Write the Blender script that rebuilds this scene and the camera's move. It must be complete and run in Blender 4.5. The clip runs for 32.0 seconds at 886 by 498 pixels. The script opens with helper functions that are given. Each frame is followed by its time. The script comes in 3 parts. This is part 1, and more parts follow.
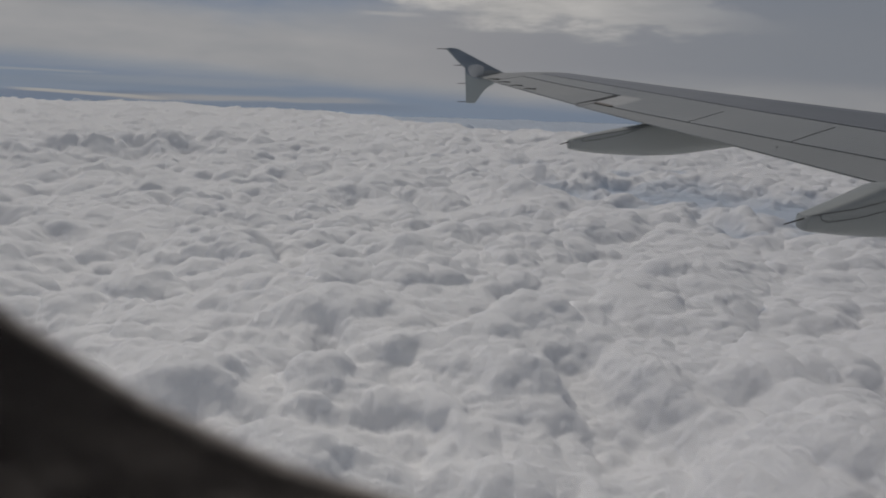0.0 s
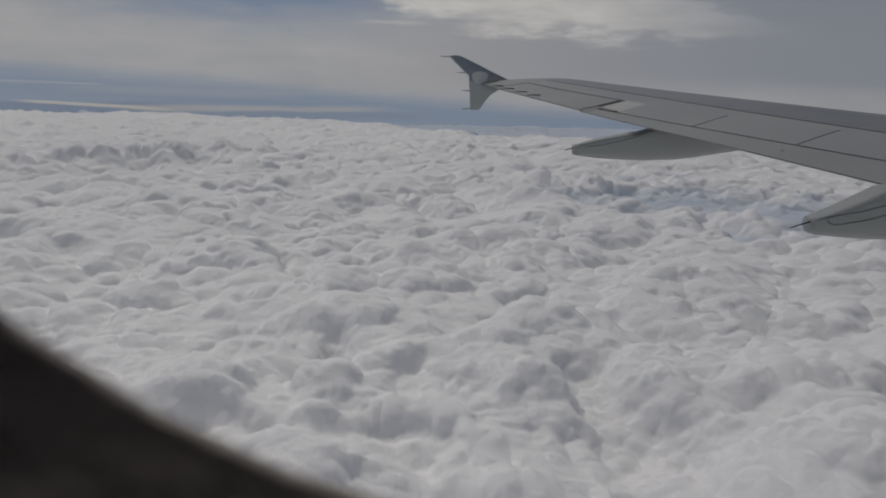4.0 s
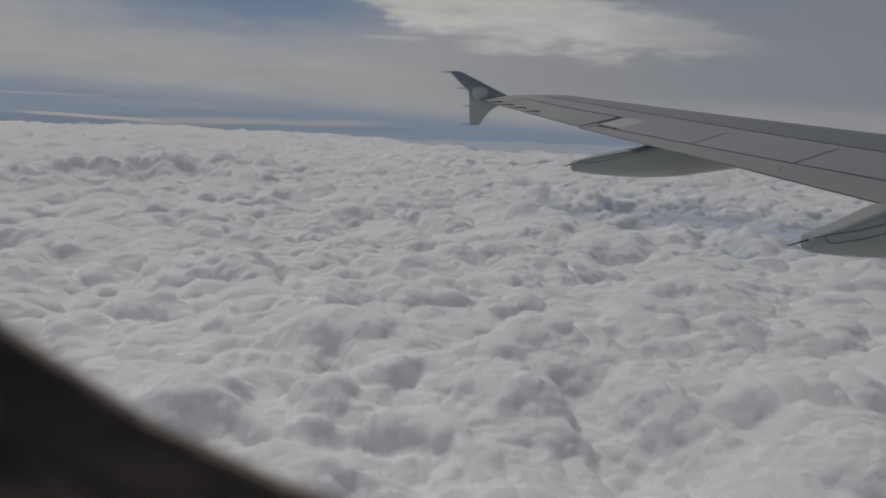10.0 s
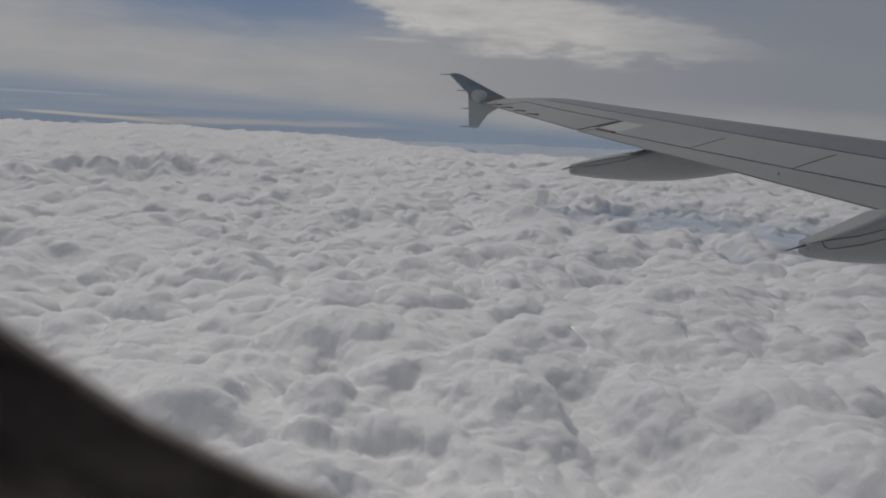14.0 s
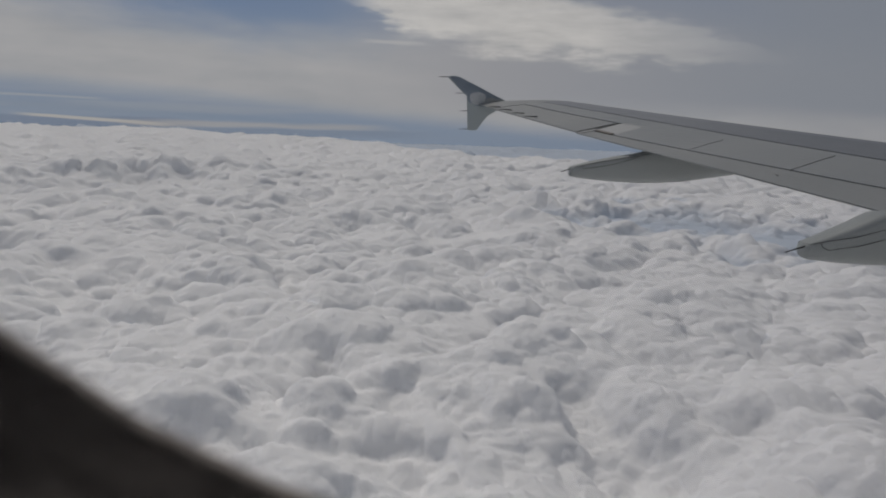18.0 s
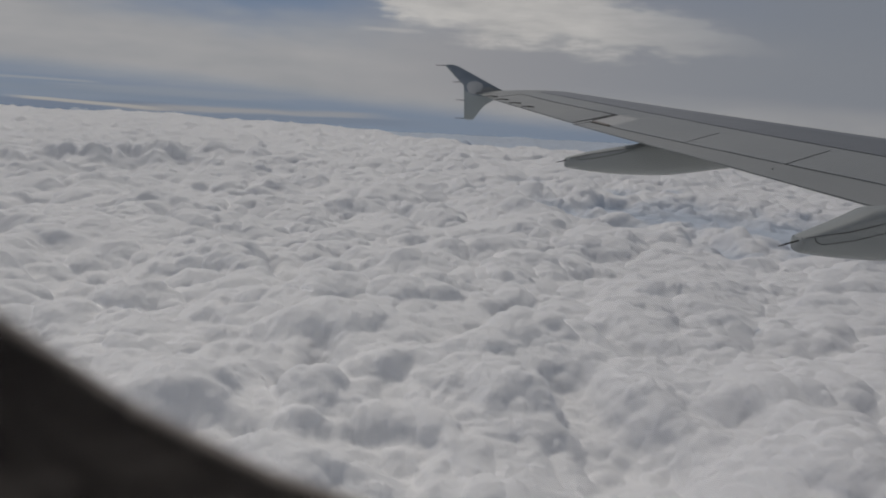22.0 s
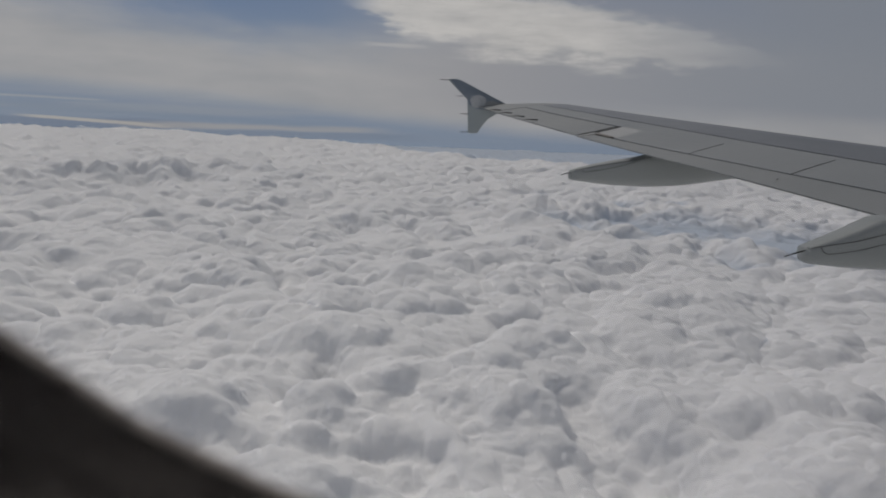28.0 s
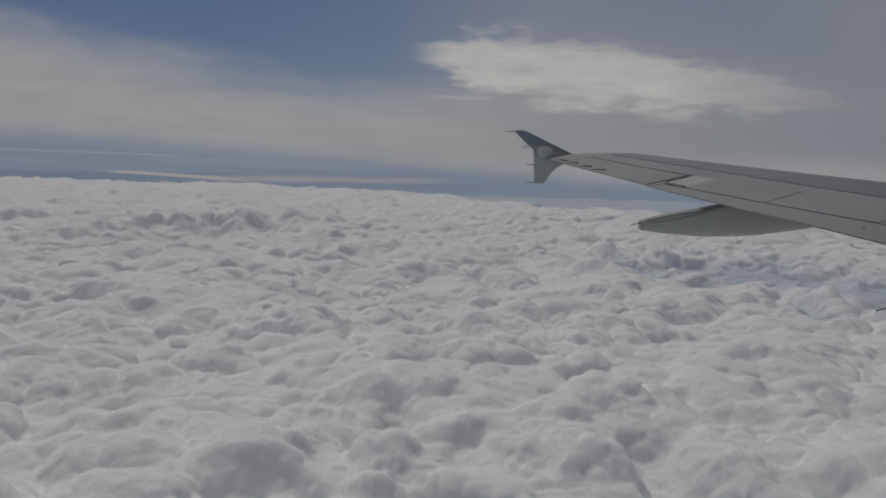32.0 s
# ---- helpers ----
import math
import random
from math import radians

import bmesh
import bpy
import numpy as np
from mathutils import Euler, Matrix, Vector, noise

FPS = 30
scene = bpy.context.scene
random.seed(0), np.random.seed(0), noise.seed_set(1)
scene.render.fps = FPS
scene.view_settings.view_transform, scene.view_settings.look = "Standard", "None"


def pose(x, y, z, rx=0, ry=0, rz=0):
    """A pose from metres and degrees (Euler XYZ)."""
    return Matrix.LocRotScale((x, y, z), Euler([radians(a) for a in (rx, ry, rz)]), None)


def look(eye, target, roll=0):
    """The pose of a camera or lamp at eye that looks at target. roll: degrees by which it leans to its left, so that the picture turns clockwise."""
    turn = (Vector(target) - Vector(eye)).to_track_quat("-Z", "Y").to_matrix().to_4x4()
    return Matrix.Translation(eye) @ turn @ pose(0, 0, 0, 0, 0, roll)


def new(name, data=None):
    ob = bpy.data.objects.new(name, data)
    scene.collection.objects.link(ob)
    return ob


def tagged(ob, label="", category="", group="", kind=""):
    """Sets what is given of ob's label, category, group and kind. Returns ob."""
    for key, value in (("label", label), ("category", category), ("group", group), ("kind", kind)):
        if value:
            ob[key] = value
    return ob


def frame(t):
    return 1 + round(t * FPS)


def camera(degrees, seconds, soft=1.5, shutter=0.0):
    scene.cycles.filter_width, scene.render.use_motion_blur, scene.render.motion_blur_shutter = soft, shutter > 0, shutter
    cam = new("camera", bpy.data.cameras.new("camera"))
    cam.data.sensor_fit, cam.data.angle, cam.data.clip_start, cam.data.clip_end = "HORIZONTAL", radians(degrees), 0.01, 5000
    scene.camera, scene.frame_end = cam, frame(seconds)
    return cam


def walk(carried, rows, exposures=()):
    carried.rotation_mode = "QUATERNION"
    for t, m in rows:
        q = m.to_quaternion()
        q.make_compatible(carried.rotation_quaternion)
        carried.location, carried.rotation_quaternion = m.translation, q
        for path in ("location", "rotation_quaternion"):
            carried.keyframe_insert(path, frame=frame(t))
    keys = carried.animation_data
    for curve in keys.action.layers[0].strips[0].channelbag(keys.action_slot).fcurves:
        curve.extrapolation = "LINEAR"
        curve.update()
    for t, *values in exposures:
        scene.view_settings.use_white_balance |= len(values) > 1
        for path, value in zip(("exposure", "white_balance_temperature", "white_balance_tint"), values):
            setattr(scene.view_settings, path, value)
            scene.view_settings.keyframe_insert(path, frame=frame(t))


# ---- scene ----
# World: x forward along the aircraft, y outboard to port, z up; the seat's eye is at z = 0.
FOV = 63.23
EX, EY = -12.547, 1.75
cam = camera(FOV, 32.0, soft=1.9)


def aim(yaw, pitch, roll, dx=0.0, dy=0.0, dz=0.0):
    """Camera pose: yaw from +y towards +x, pitch up, roll right side up, degrees; offsets from the seat's eye."""
    eye = Vector((EX + dx, EY + dy, dz))
    a, b = radians(yaw), radians(pitch)
    return look(eye, eye + Vector((math.sin(a) * math.cos(b), math.cos(a) * math.cos(b), math.sin(b))), roll)


PATH = [
    (0.0, aim(6.45, -12.50, 2.00, -0.000, 0.000, 0.001)),
    (0.5, aim(6.32, -11.96, 1.66, 0.000, -0.000, 0.001)),
    (1.0, aim(6.07, -12.19, 1.37, 0.000, -0.000, 0.001)),
    (1.5, aim(5.99, -11.96, 1.41, 0.000, -0.000, 0.001)),
    (2.0, aim(5.99, -11.86, 1.48, 0.000, -0.000, 0.001)),
    (2.5, aim(5.99, -12.03, 1.34, 0.000, -0.000, 0.001)),
    (3.0, aim(5.94, -11.86, 1.34, 0.000, -0.000, 0.001)),
    (3.5, aim(6.00, -12.13, 1.40, 0.000, -0.000, 0.001)),
    (5.5, aim(5.58, -10.97, 0.52, 0.000, -0.000, 0.001)),
    (6.0, aim(5.44, -11.95, 0.62, 0.000, -0.000, 0.001)),
    (6.5, aim(5.60, -11.99, 0.81, 0.000, -0.000, 0.001)),
    (7.0, aim(5.85, -11.30, 1.14, 0.000, -0.000, -0.000)),
    (7.5, aim(6.19, -11.48, 1.98, -0.000, 0.000, 0.000)),
    (8.0, aim(5.97, -11.26, 1.51, 0.000, -0.000, -0.000)),
    (8.5, aim(5.96, -10.68, 1.62, 0.000, -0.000, -0.000)),
    (9.0, aim(5.97, -10.83, 1.72, 0.000, 0.000, -0.000)),
    (9.5, aim(6.02, -10.61, 1.83, 0.000, -0.000, -0.000)),
    (10.0, aim(6.05, -10.78, 1.85, 0.000, -0.000, -0.000)),
    (10.5, aim(6.09, -10.69, 1.86, -0.000, 0.000, 0.000)),
    (11.0, aim(5.98, -10.65, 1.68, -0.000, -0.000, -0.000)),
    (11.5, aim(6.20, -10.89, 2.66, 0.000, -0.000, 0.000)),
    (12.0, aim(6.09, -10.63, 2.08, 0.000, -0.000, -0.000)),
    (12.5, aim(6.26, -10.81, 2.45, 0.000, -0.000, -0.000)),
    (13.0, aim(6.24, -10.44, 2.27, 0.000, -0.000, -0.000)),
    (13.5, aim(6.31, -10.68, 2.45, -0.000, 0.000, 0.000)),
    (14.0, aim(6.21, -10.61, 2.39, 0.000, 0.000, 0.000)),
    (14.5, aim(6.25, -10.66, 2.41, -0.000, -0.000, -0.000)),
    (16.5, aim(6.49, -10.98, 2.83, 0.000, -0.000, 0.000)),
    (17.0, aim(6.42, -10.94, 2.33, -0.000, 0.000, 0.000)),
    (17.5, aim(6.35, -10.82, 2.22, -0.000, 0.000, -0.000)),
    (18.0, aim(6.28, -10.41, 2.23, 0.000, -0.000, -0.000)),
    (18.5, aim(6.43, -10.86, 2.44, 0.000, -0.000, -0.000)),
    (19.0, aim(6.52, -10.97, 2.56, 0.000, -0.000, -0.000)),
    (19.5, aim(6.51, -11.11, 2.57, -0.000, -0.000, 0.000)),
    (20.0, aim(6.62, -11.15, 2.82, 0.000, -0.000, 0.000)),
    (20.5, aim(6.69, -11.44, 2.84, 0.000, -0.000, 0.000)),
    (21.0, aim(6.69, -11.24, 3.00, -0.000, 0.000, 0.000)),
    (21.5, aim(6.73, -11.13, 3.04, 0.000, -0.000, -0.000)),
    (22.0, aim(6.74, -11.25, 3.10, -0.000, -0.000, -0.000)),
    (22.5, aim(6.76, -11.52, 3.10, 0.000, -0.000, -0.000)),
    (23.0, aim(6.71, -11.65, 2.92, -0.000, -0.000, -0.000)),
    (23.5, aim(6.64, -11.45, 2.85, 0.000, 0.000, -0.000)),
    (24.0, aim(6.72, -10.89, 3.06, 0.000, -0.000, -0.000)),
    (24.5, aim(6.49, -10.33, 2.96, -0.000, -0.000, -0.000)),
    (25.0, aim(6.45, -10.20, 2.58, 0.000, -0.000, -0.000)),
    (25.5, aim(6.15, -9.70, 2.16, 0.000, 0.000, -0.000)),
    (27.5, aim(6.21, -10.33, 2.33, 0.000, -0.000, -0.000)),
    (28.0, aim(6.27, -10.19, 2.44, 0.000, -0.000, -0.000)),
    (28.5, aim(5.85, -8.75, 1.58, 0.000, 0.012, 0.004)),
    (29.0, aim(5.12, -7.19, -1.11, 0.000, 0.050, 0.020)),
    (29.5, aim(1.92, -5.66, -2.97, 0.000, 0.075, 0.030)),
    (30.0, aim(-0.64, -3.78, -2.12, 0.000, 0.075, 0.030)),
    (30.5, aim(-2.45, -4.66, 0.57, 0.000, 0.075, 0.030)),
    (31.0, aim(-0.66, -4.51, 0.51, 0.000, 0.075, 0.030)),
    (31.5, aim(0.68, -5.15, 0.27, 0.000, 0.075, 0.030)),
    (32.0, aim(0.81, -6.47, 1.51, 0.000, 0.075, 0.030)),
]
EXPOSURE = [(0.0, -0.56, 6880, 10), (3.0, -0.51, 6880, 10), (9.0, -0.56, 6880, 10), (14.0, -0.51, 6880, 10), (18.0, -0.44, 6880, 10), (21.0, -0.46, 6880, 10), (24.0, -0.51, 6880, 10), (28.0, -0.45, 6880, 10), (29.0, -0.47, 6880, 10), (30.5, -0.62, 6880, 10), (32.0, -0.64, 6880, 10)]
walk(cam, PATH, EXPOSURE)
cam.data.dof.use_dof = True
cam.data.dof.focus_distance = 18.0
cam.data.dof.aperture_fstop = 9.0


# ---------------------------------------------------------------- sky and sun
SUN_YAW, SUN_EL = -26.0, 56.0
world = bpy.data.worlds.new("sky")
scene.world = world
world.use_nodes = True


def build_sky():
    """Clear sky with a veil of high stratus, low streaks and one fan of cirrus."""
    nodes, links = world.node_tree.nodes, world.node_tree.links
    sky = nodes.new("ShaderNodeTexSky")
    sky.sky_type = "NISHITA"
    sky.sun_disc = False
    sky.sun_elevation = radians(SUN_EL)
    sky.sun_rotation = radians(SUN_YAW)
    sky.altitude = 3000

    def math_(op, a, b=None, c=None, clamp=False):
        n = nodes.new("ShaderNodeMath")
        n.operation = op
        n.use_clamp = clamp
        for i, v in enumerate((a, b, c)):
            if v is None:
                continue
            if isinstance(v, (int, float)):
                n.inputs[i].default_value = v
            else:
                links.new(v, n.inputs[i])
        return n.outputs[0]

    co = nodes.new("ShaderNodeTexCoord")
    sep = nodes.new("ShaderNodeSeparateXYZ")
    links.new(co.outputs["Generated"], sep.inputs[0])
    deg = 180 / math.pi
    yaw = math_("MULTIPLY", math_("ARCTAN2", sep.outputs[0], sep.outputs[1]), deg)
    el = math_("MULTIPLY", math_("ARCSINE", sep.outputs[2]), deg)
    uv = nodes.new("ShaderNodeCombineXYZ")
    links.new(yaw, uv.inputs[0])
    links.new(el, uv.inputs[1])

    def span(v, lo, hi, out0=0.0, out1=1.0):
        n = nodes.new("ShaderNodeMapRange")
        n.interpolation_type = "SMOOTHSTEP"
        n.inputs["From Min"].default_value = lo
        n.inputs["From Max"].default_value = hi
        n.inputs["To Min"].default_value = out0
        n.inputs["To Max"].default_value = out1
        links.new(v, n.inputs["Value"])
        return n.outputs["Result"]

    def wisps(sx, sy, detail, ox=0.0, rough=0.6, lean=0.0):
        mp = nodes.new("ShaderNodeMapping")
        mp.inputs["Scale"].default_value = (sx, sy, 1)
        mp.inputs["Location"].default_value = (ox, ox * 0.7, 0)
        mp.inputs["Rotation"].default_value = (0, 0, lean)
        links.new(uv.outputs[0], mp.inputs["Vector"])
        n = nodes.new("ShaderNodeTexNoise")
        n.inputs["Scale"].default_value = 1.0
        n.inputs["Detail"].default_value = detail
        n.inputs["Roughness"].default_value = rough
        links.new(mp.outputs["Vector"], n.inputs["Vector"])
        return n.outputs["Fac"]

    def ramp_(fac, stops):
        r = nodes.new("ShaderNodeValToRGB")
        e = r.color_ramp.elements
        while len(e) < len(stops):
            e.new(0.5)
        for q, (pos, c) in zip(e, stops):
            q.position = pos
            q.color = (*c, 1)
        links.new(fac, r.inputs["Fac"])
        return r.outputs["Color"]

    def mix(fac, c1, c2):
        n = nodes.new("ShaderNodeMix")
        n.data_type = "RGBA"
        if isinstance(fac, float):
            n.inputs["Factor"].default_value = fac
        else:
            links.new(fac, n.inputs["Factor"])
        for i, c in ((6, c1), (7, c2)):
            if isinstance(c, tuple):
                n.inputs[i].default_value = (*c, 1)
            else:
                links.new(c, n.inputs[i])
        return n.outputs[2]

    # clear sky: slate blue on the skyline, deeper blue above
    up = span(el, -4, 16)
    clear = ramp_(up, [(0.0, (0.27, 0.335, 0.445)), (0.18, (0.275, 0.345, 0.465)), (0.5, (0.225, 0.31, 0.465)), (0.72, (0.16, 0.245, 0.43)), (1.0, (0.115, 0.19, 0.38))])
    clear = mix(span(el, -5.5, -3.0, 1.0, 0.0), clear, (0.13, 0.18, 0.26))
    clear = mix(span(yaw, -20, 0, 0.0, 0.4), clear, (0.255, 0.33, 0.455))
    # broad veil of high stratus between 0 and 6 degrees, thicker towards +yaw
    broad = wisps(0.045, 0.22, 5, 3.0)
    tilt = math_("MULTIPLY_ADD", yaw, 0.055, el)
    lower = span(math_("MULTIPLY_ADD", broad, 2.0, tilt), 0.2, 1.9)
    slope = math_("MULTIPLY", math_("MINIMUM", math_("ADD", yaw, 8.0), 0.0), 0.13)
    rag = wisps(0.13, 0.5, 8, 14.0, 0.62, 0.05)
    top = span(math_("MULTIPLY_ADD", rag, -3.6, math_("MULTIPLY_ADD", broad, -3.2, math_("ADD", el, slope))), -0.2, 4.6, 1.0, 0.0)
    veil = math_("MULTIPLY", math_("MULTIPLY", lower, top), 0.95)
    veil_col = ramp_(wisps(0.10, 0.42, 7, 9.0), [(0.3, (0.42, 0.44, 0.48)), (0.7, (0.52, 0.53, 0.558))])
    col = mix(veil, clear, veil_col)
    # thin streaks low on the skyline
    st = wisps(0.035, 1.7, 5, 21.0, 0.55, 0.02)
    streak = math_("MULTIPLY", span(st, 0.50, 0.66), math_("MULTIPLY", span(el, -2.6, -1.4), span(el, 0.2, 1.6, 1.0, 0.0)))
    col = mix(math_("MULTIPLY", streak, 0.25), col, (0.47, 0.475, 0.485))
    frill = wisps(0.16, 0.9, 6, 33.0, 0.6)

    def layer(yaw0, yaw1, el0, slope_, thick, soft_, tips, strength, colour):
        """One long flat bank far off: its line, thickness and tapering ends."""
        line = math_("MULTIPLY_ADD", math_("SUBTRACT", yaw, yaw0), slope_, el0)
        dist = math_("ABSOLUTE", math_("SUBTRACT", math_("MULTIPLY_ADD", math_("SUBTRACT", frill, 0.5), thick * 1.3, el), line))
        body = math_("MULTIPLY", span(dist, thick * (1 - soft_), thick, 1.0, 0.0), math_("MULTIPLY", span(yaw, yaw0 - tips, yaw0 + tips), span(yaw, yaw1 - tips, yaw1 + tips, 1.0, 0.0)))
        return mix(math_("MULTIPLY", body, strength), col, colour)

    col = layer(-70, -14, -1.45, 0.0, 0.62, 0.35, 3.5, 0.8, (0.215, 0.27, 0.375))
    col = layer(-14, 4, -1.75, 0.012, 0.4, 0.6, 3.0, 0.6, (0.235, 0.29, 0.39))
    col = layer(-24, -15, -0.88, -0.05, 0.17, 0.8, 1.2, 0.8, (0.56, 0.55, 0.53))
    col = layer(-17, 0.5, -1.28, 0.014, 0.34, 0.9, 2.5, 0.6, (0.45, 0.445, 0.455))
    col = layer(-40, -19, 0.55, -0.01, 0.12, 0.8, 1.0, 0.5, (0.46, 0.48, 0.51))
    col = layer(-60, -4, 1.05, -0.035, 0.42, 0.9, 4.0, 0.55, (0.25, 0.32, 0.43))
    # grey haze towards +yaw
    haze = ramp_(span(yaw, 2, 36), [(0.0, (0.405, 0.42, 0.465)), (0.45, (0.365, 0.39, 0.445)), (1.0, (0.325, 0.362, 0.425))])
    up_haze = span(math_("MULTIPLY_ADD", broad, 2.5, el), 0.6, 3.2)
    thin = span(el, 5.0, 13.0, 0.9, 0.45)
    right = math_("MAXIMUM", math_("MULTIPLY", span(yaw, -6, 10), thin), span(yaw, 8, 34, 0.0, 0.9))
    col = mix(math_("MULTIPLY", right, up_haze), col, haze)
    # one bright fan of cirrus
    fine = wisps(0.22, 0.62, 9, 5.0, 0.62, -0.06)
    fine2 = wisps(0.17, 0.95, 9, 2.0, 0.62, -0.14)
    mid = math_("MULTIPLY_ADD", math_("SUBTRACT", fine, 0.5), 4.2, math_("MULTIPLY_ADD", math_("SUBTRACT", fine2, 0.5), 2.6, el))
    dx = math_("SUBTRACT", yaw, 12.0)
    axis = math_("MULTIPLY_ADD", dx, -0.11, 7.2)
    half = math_("MULTIPLY", span(yaw, -3.0, 5.0, 0.5, 2.7), span(yaw, 12, 32, 1.0, 0.35))
    off = math_("DIVIDE", math_("ABSOLUTE", math_("SUBTRACT", mid, axis)), half)
    fan = math_("MULTIPLY", span(off, 0.42, 1.15, 1.0, 0.0), math_("MULTIPLY", span(yaw, -2.6, 1.5), span(yaw, 14, 33, 1.0, 0.0)))
    col = mix(math_("MULTIPLY", fan, 0.92), col, ramp_(fine2, [(0.3, (0.56, 0.57, 0.59)), (0.7, (0.78, 0.78, 0.785))]))
    tail = math_("MULTIPLY", span(math_("ABSOLUTE", math_("SUBTRACT", math_("MULTIPLY_ADD", fine2, 0.5, el), 5.7)), 0.03, 0.2, 1.0, 0.0), math_("MULTIPLY", span(yaw, -1.2, 1.0), span(yaw, 2.5, 5.0, 1.0, 0.0)))
    col = mix(math_("MULTIPLY", tail, 0.6), col, (0.58, 0.59, 0.61))
    # overhead the clear sky goes on behind a thin veil
    dim = nodes.new("ShaderNodeMix")
    dim.data_type = "RGBA"
    dim.blend_type = "MULTIPLY"
    dim.inputs["Factor"].default_value = 1.0
    links.new(sky.outputs["Color"], dim.inputs[6])
    dim.inputs[7].default_value = (0.12, 0.12, 0.12, 1)
    over = mix(0.6, dim.outputs[2], (0.27, 0.27, 0.27))
    col = mix(span(el, 18, 32), col, over)
    links.new(col, nodes["Background"].inputs["Color"])
    nodes["Background"].inputs["Strength"].default_value = 1.0


build_sky()
sun_data = bpy.data.lights.new("sun", "SUN")
sun_data.energy = 1.8
sun_data.angle = radians(14)
sun_data.color = (1.0, 0.965, 0.92)
sun = new("sun", sun_data)
sa, se = radians(SUN_YAW), radians(SUN_EL)
sun_way = Vector((math.sin(sa) * math.cos(se), math.cos(sa) * math.cos(se), math.sin(se)))
sun.matrix_world = look(sun_way * 100, (0, 0, 0))


# ---------------------------------------------------------------- materials
def material(name):
    m = bpy.data.materials.new(name)
    m.use_nodes = True
    return m, m.node_tree.nodes, m.node_tree.links, m.node_tree.nodes["Principled BSDF"]


def noise_node(nodes, links, vector, scale, detail=4, rough=0.55):
    n = nodes.new("ShaderNodeTexNoise")
    n.inputs["Scale"].default_value = scale
    n.inputs["Detail"].default_value = detail
    n.inputs["Roughness"].default_value = rough
    if vector is not None:
        links.new(vector, n.inputs["Vector"])
    return n.outputs["Fac"]


def ramp(nodes, links, fac, stops):
    r = nodes.new("ShaderNodeValToRGB")
    e = r.color_ramp.elements
    while len(e) < len(stops):
        e.new(0.5)
    for el, (pos, col) in zip(e, stops):
        el.position = pos
        el.color = (*col, 1) if len(col) == 3 else (col[0],) * 3 + (1,)
    links.new(fac, r.inputs["Fac"])
    return r.outputs["Color"]


def surface(name, dark, light, rough=0.5, metal=0.0, big=0.6, fine=14.0, bump=0.02, streak=(1, 1, 1)):
    """Painted or plastic surface with two scales of variation."""
    m, nodes, links, b = material(name)
    co = nodes.new("ShaderNodeTexCoord")
    mp = nodes.new("ShaderNodeMapping")
    mp.inputs["Scale"].default_value = streak
    links.new(co.outputs["Object"], mp.inputs["Vector"])
    a = noise_node(nodes, links, mp.outputs["Vector"], big, 5)
    c = noise_node(nodes, links, mp.outputs["Vector"], fine, 3)
    mix = nodes.new("ShaderNodeMath")
    mix.operation = "MULTIPLY_ADD"
    links.new(c, mix.inputs[0])
    mix.inputs[1].default_value = 0.35
    links.new(a, mix.inputs[2])
    links.new(ramp(nodes, links, mix.outputs[0], [(0.42, dark), (0.95, light)]), b.inputs["Base Color"])
    b.inputs["Metallic"].default_value = metal
    rr = nodes.new("ShaderNodeMapRange")
    rr.inputs["To Min"].default_value = max(0.05, rough - 0.08)
    rr.inputs["To Max"].default_value = min(1.0, rough + 0.12)
    links.new(a, rr.inputs["Value"])
    links.new(rr.outputs["Result"], b.inputs["Roughness"])
    bp = nodes.new("ShaderNodeBump")
    bp.inputs["Strength"].default_value = bump
    bp.inputs["Distance"].default_value = 0.02
    links.new(c, bp.inputs["Height"])
    links.new(bp.outputs["Normal"], b.inputs["Normal"])
    return m


GREY = surface("wing_grey_paint", (0.262, 0.276, 0.276), (0.327, 0.338, 0.336), 0.45, bump=0.008, streak=(0.5, 1, 1))
GREY_FLAP = surface("flap_grey_paint", (0.258, 0.270, 0.267), (0.317, 0.326, 0.322), 0.5, bump=0.008, streak=(0.5, 1, 1))
METAL = surface("slat_bare_metal", (0.230, 0.241, 0.250), (0.304, 0.313, 0.322), 0.42, 0.5, streak=(1, 0.4, 1))
GAP = surface("dark_gap", (0.03, 0.032, 0.035), (0.055, 0.055, 0.055), 0.8)
# wing grey made lighter: bounce light from the clouds is in the colour
GREY_BOUNCE = surface("fairing_grey_bounce_lit", (0.285, 0.308, 0.304), (0.359, 0.377, 0.368), 0.45, bump=0.008, streak=(0.5, 1, 1))
SEAL = surface("brown_sealant", (0.17, 0.155, 0.14), (0.24, 0.215, 0.19), 0.7)
LIGHT = surface("pale_panel", (0.40, 0.405, 0.40), (0.48, 0.48, 0.47), 0.5)
FENCE = surface("fence_grey_paint", (0.30, 0.345, 0.36), (0.38, 0.415, 0.42), 0.4)
BLUE = surface("slate_blue_paint", (0.10, 0.135, 0.18), (0.25, 0.29, 0.335), 0.4, big=4.0)
PALE = surface("pale_grey_paint", (0.36, 0.38, 0.40), (0.52, 0.53, 0.54), 0.45, big=9.0)
WICK = surface("dark_wick", (0.03, 0.03, 0.032), (0.06, 0.06, 0.06), 0.6)
SKIN = surface("white_fuselage_paint", (0.7, 0.7, 0.7), (0.8, 0.8, 0.79), 0.35)
PLASTIC = surface("dim_cabin_plastic", (0.44, 0.415, 0.415), (0.54, 0.50, 0.49), 0.7, big=6.0, fine=60.0, bump=0.1)
LINER = surface("cabin_liner", (0.5, 0.48, 0.46), (0.6, 0.57, 0.55), 0.7)
RUBBER = surface("black_rubber", (0.012, 0.012, 0.012), (0.025, 0.025, 0.025), 0.7)


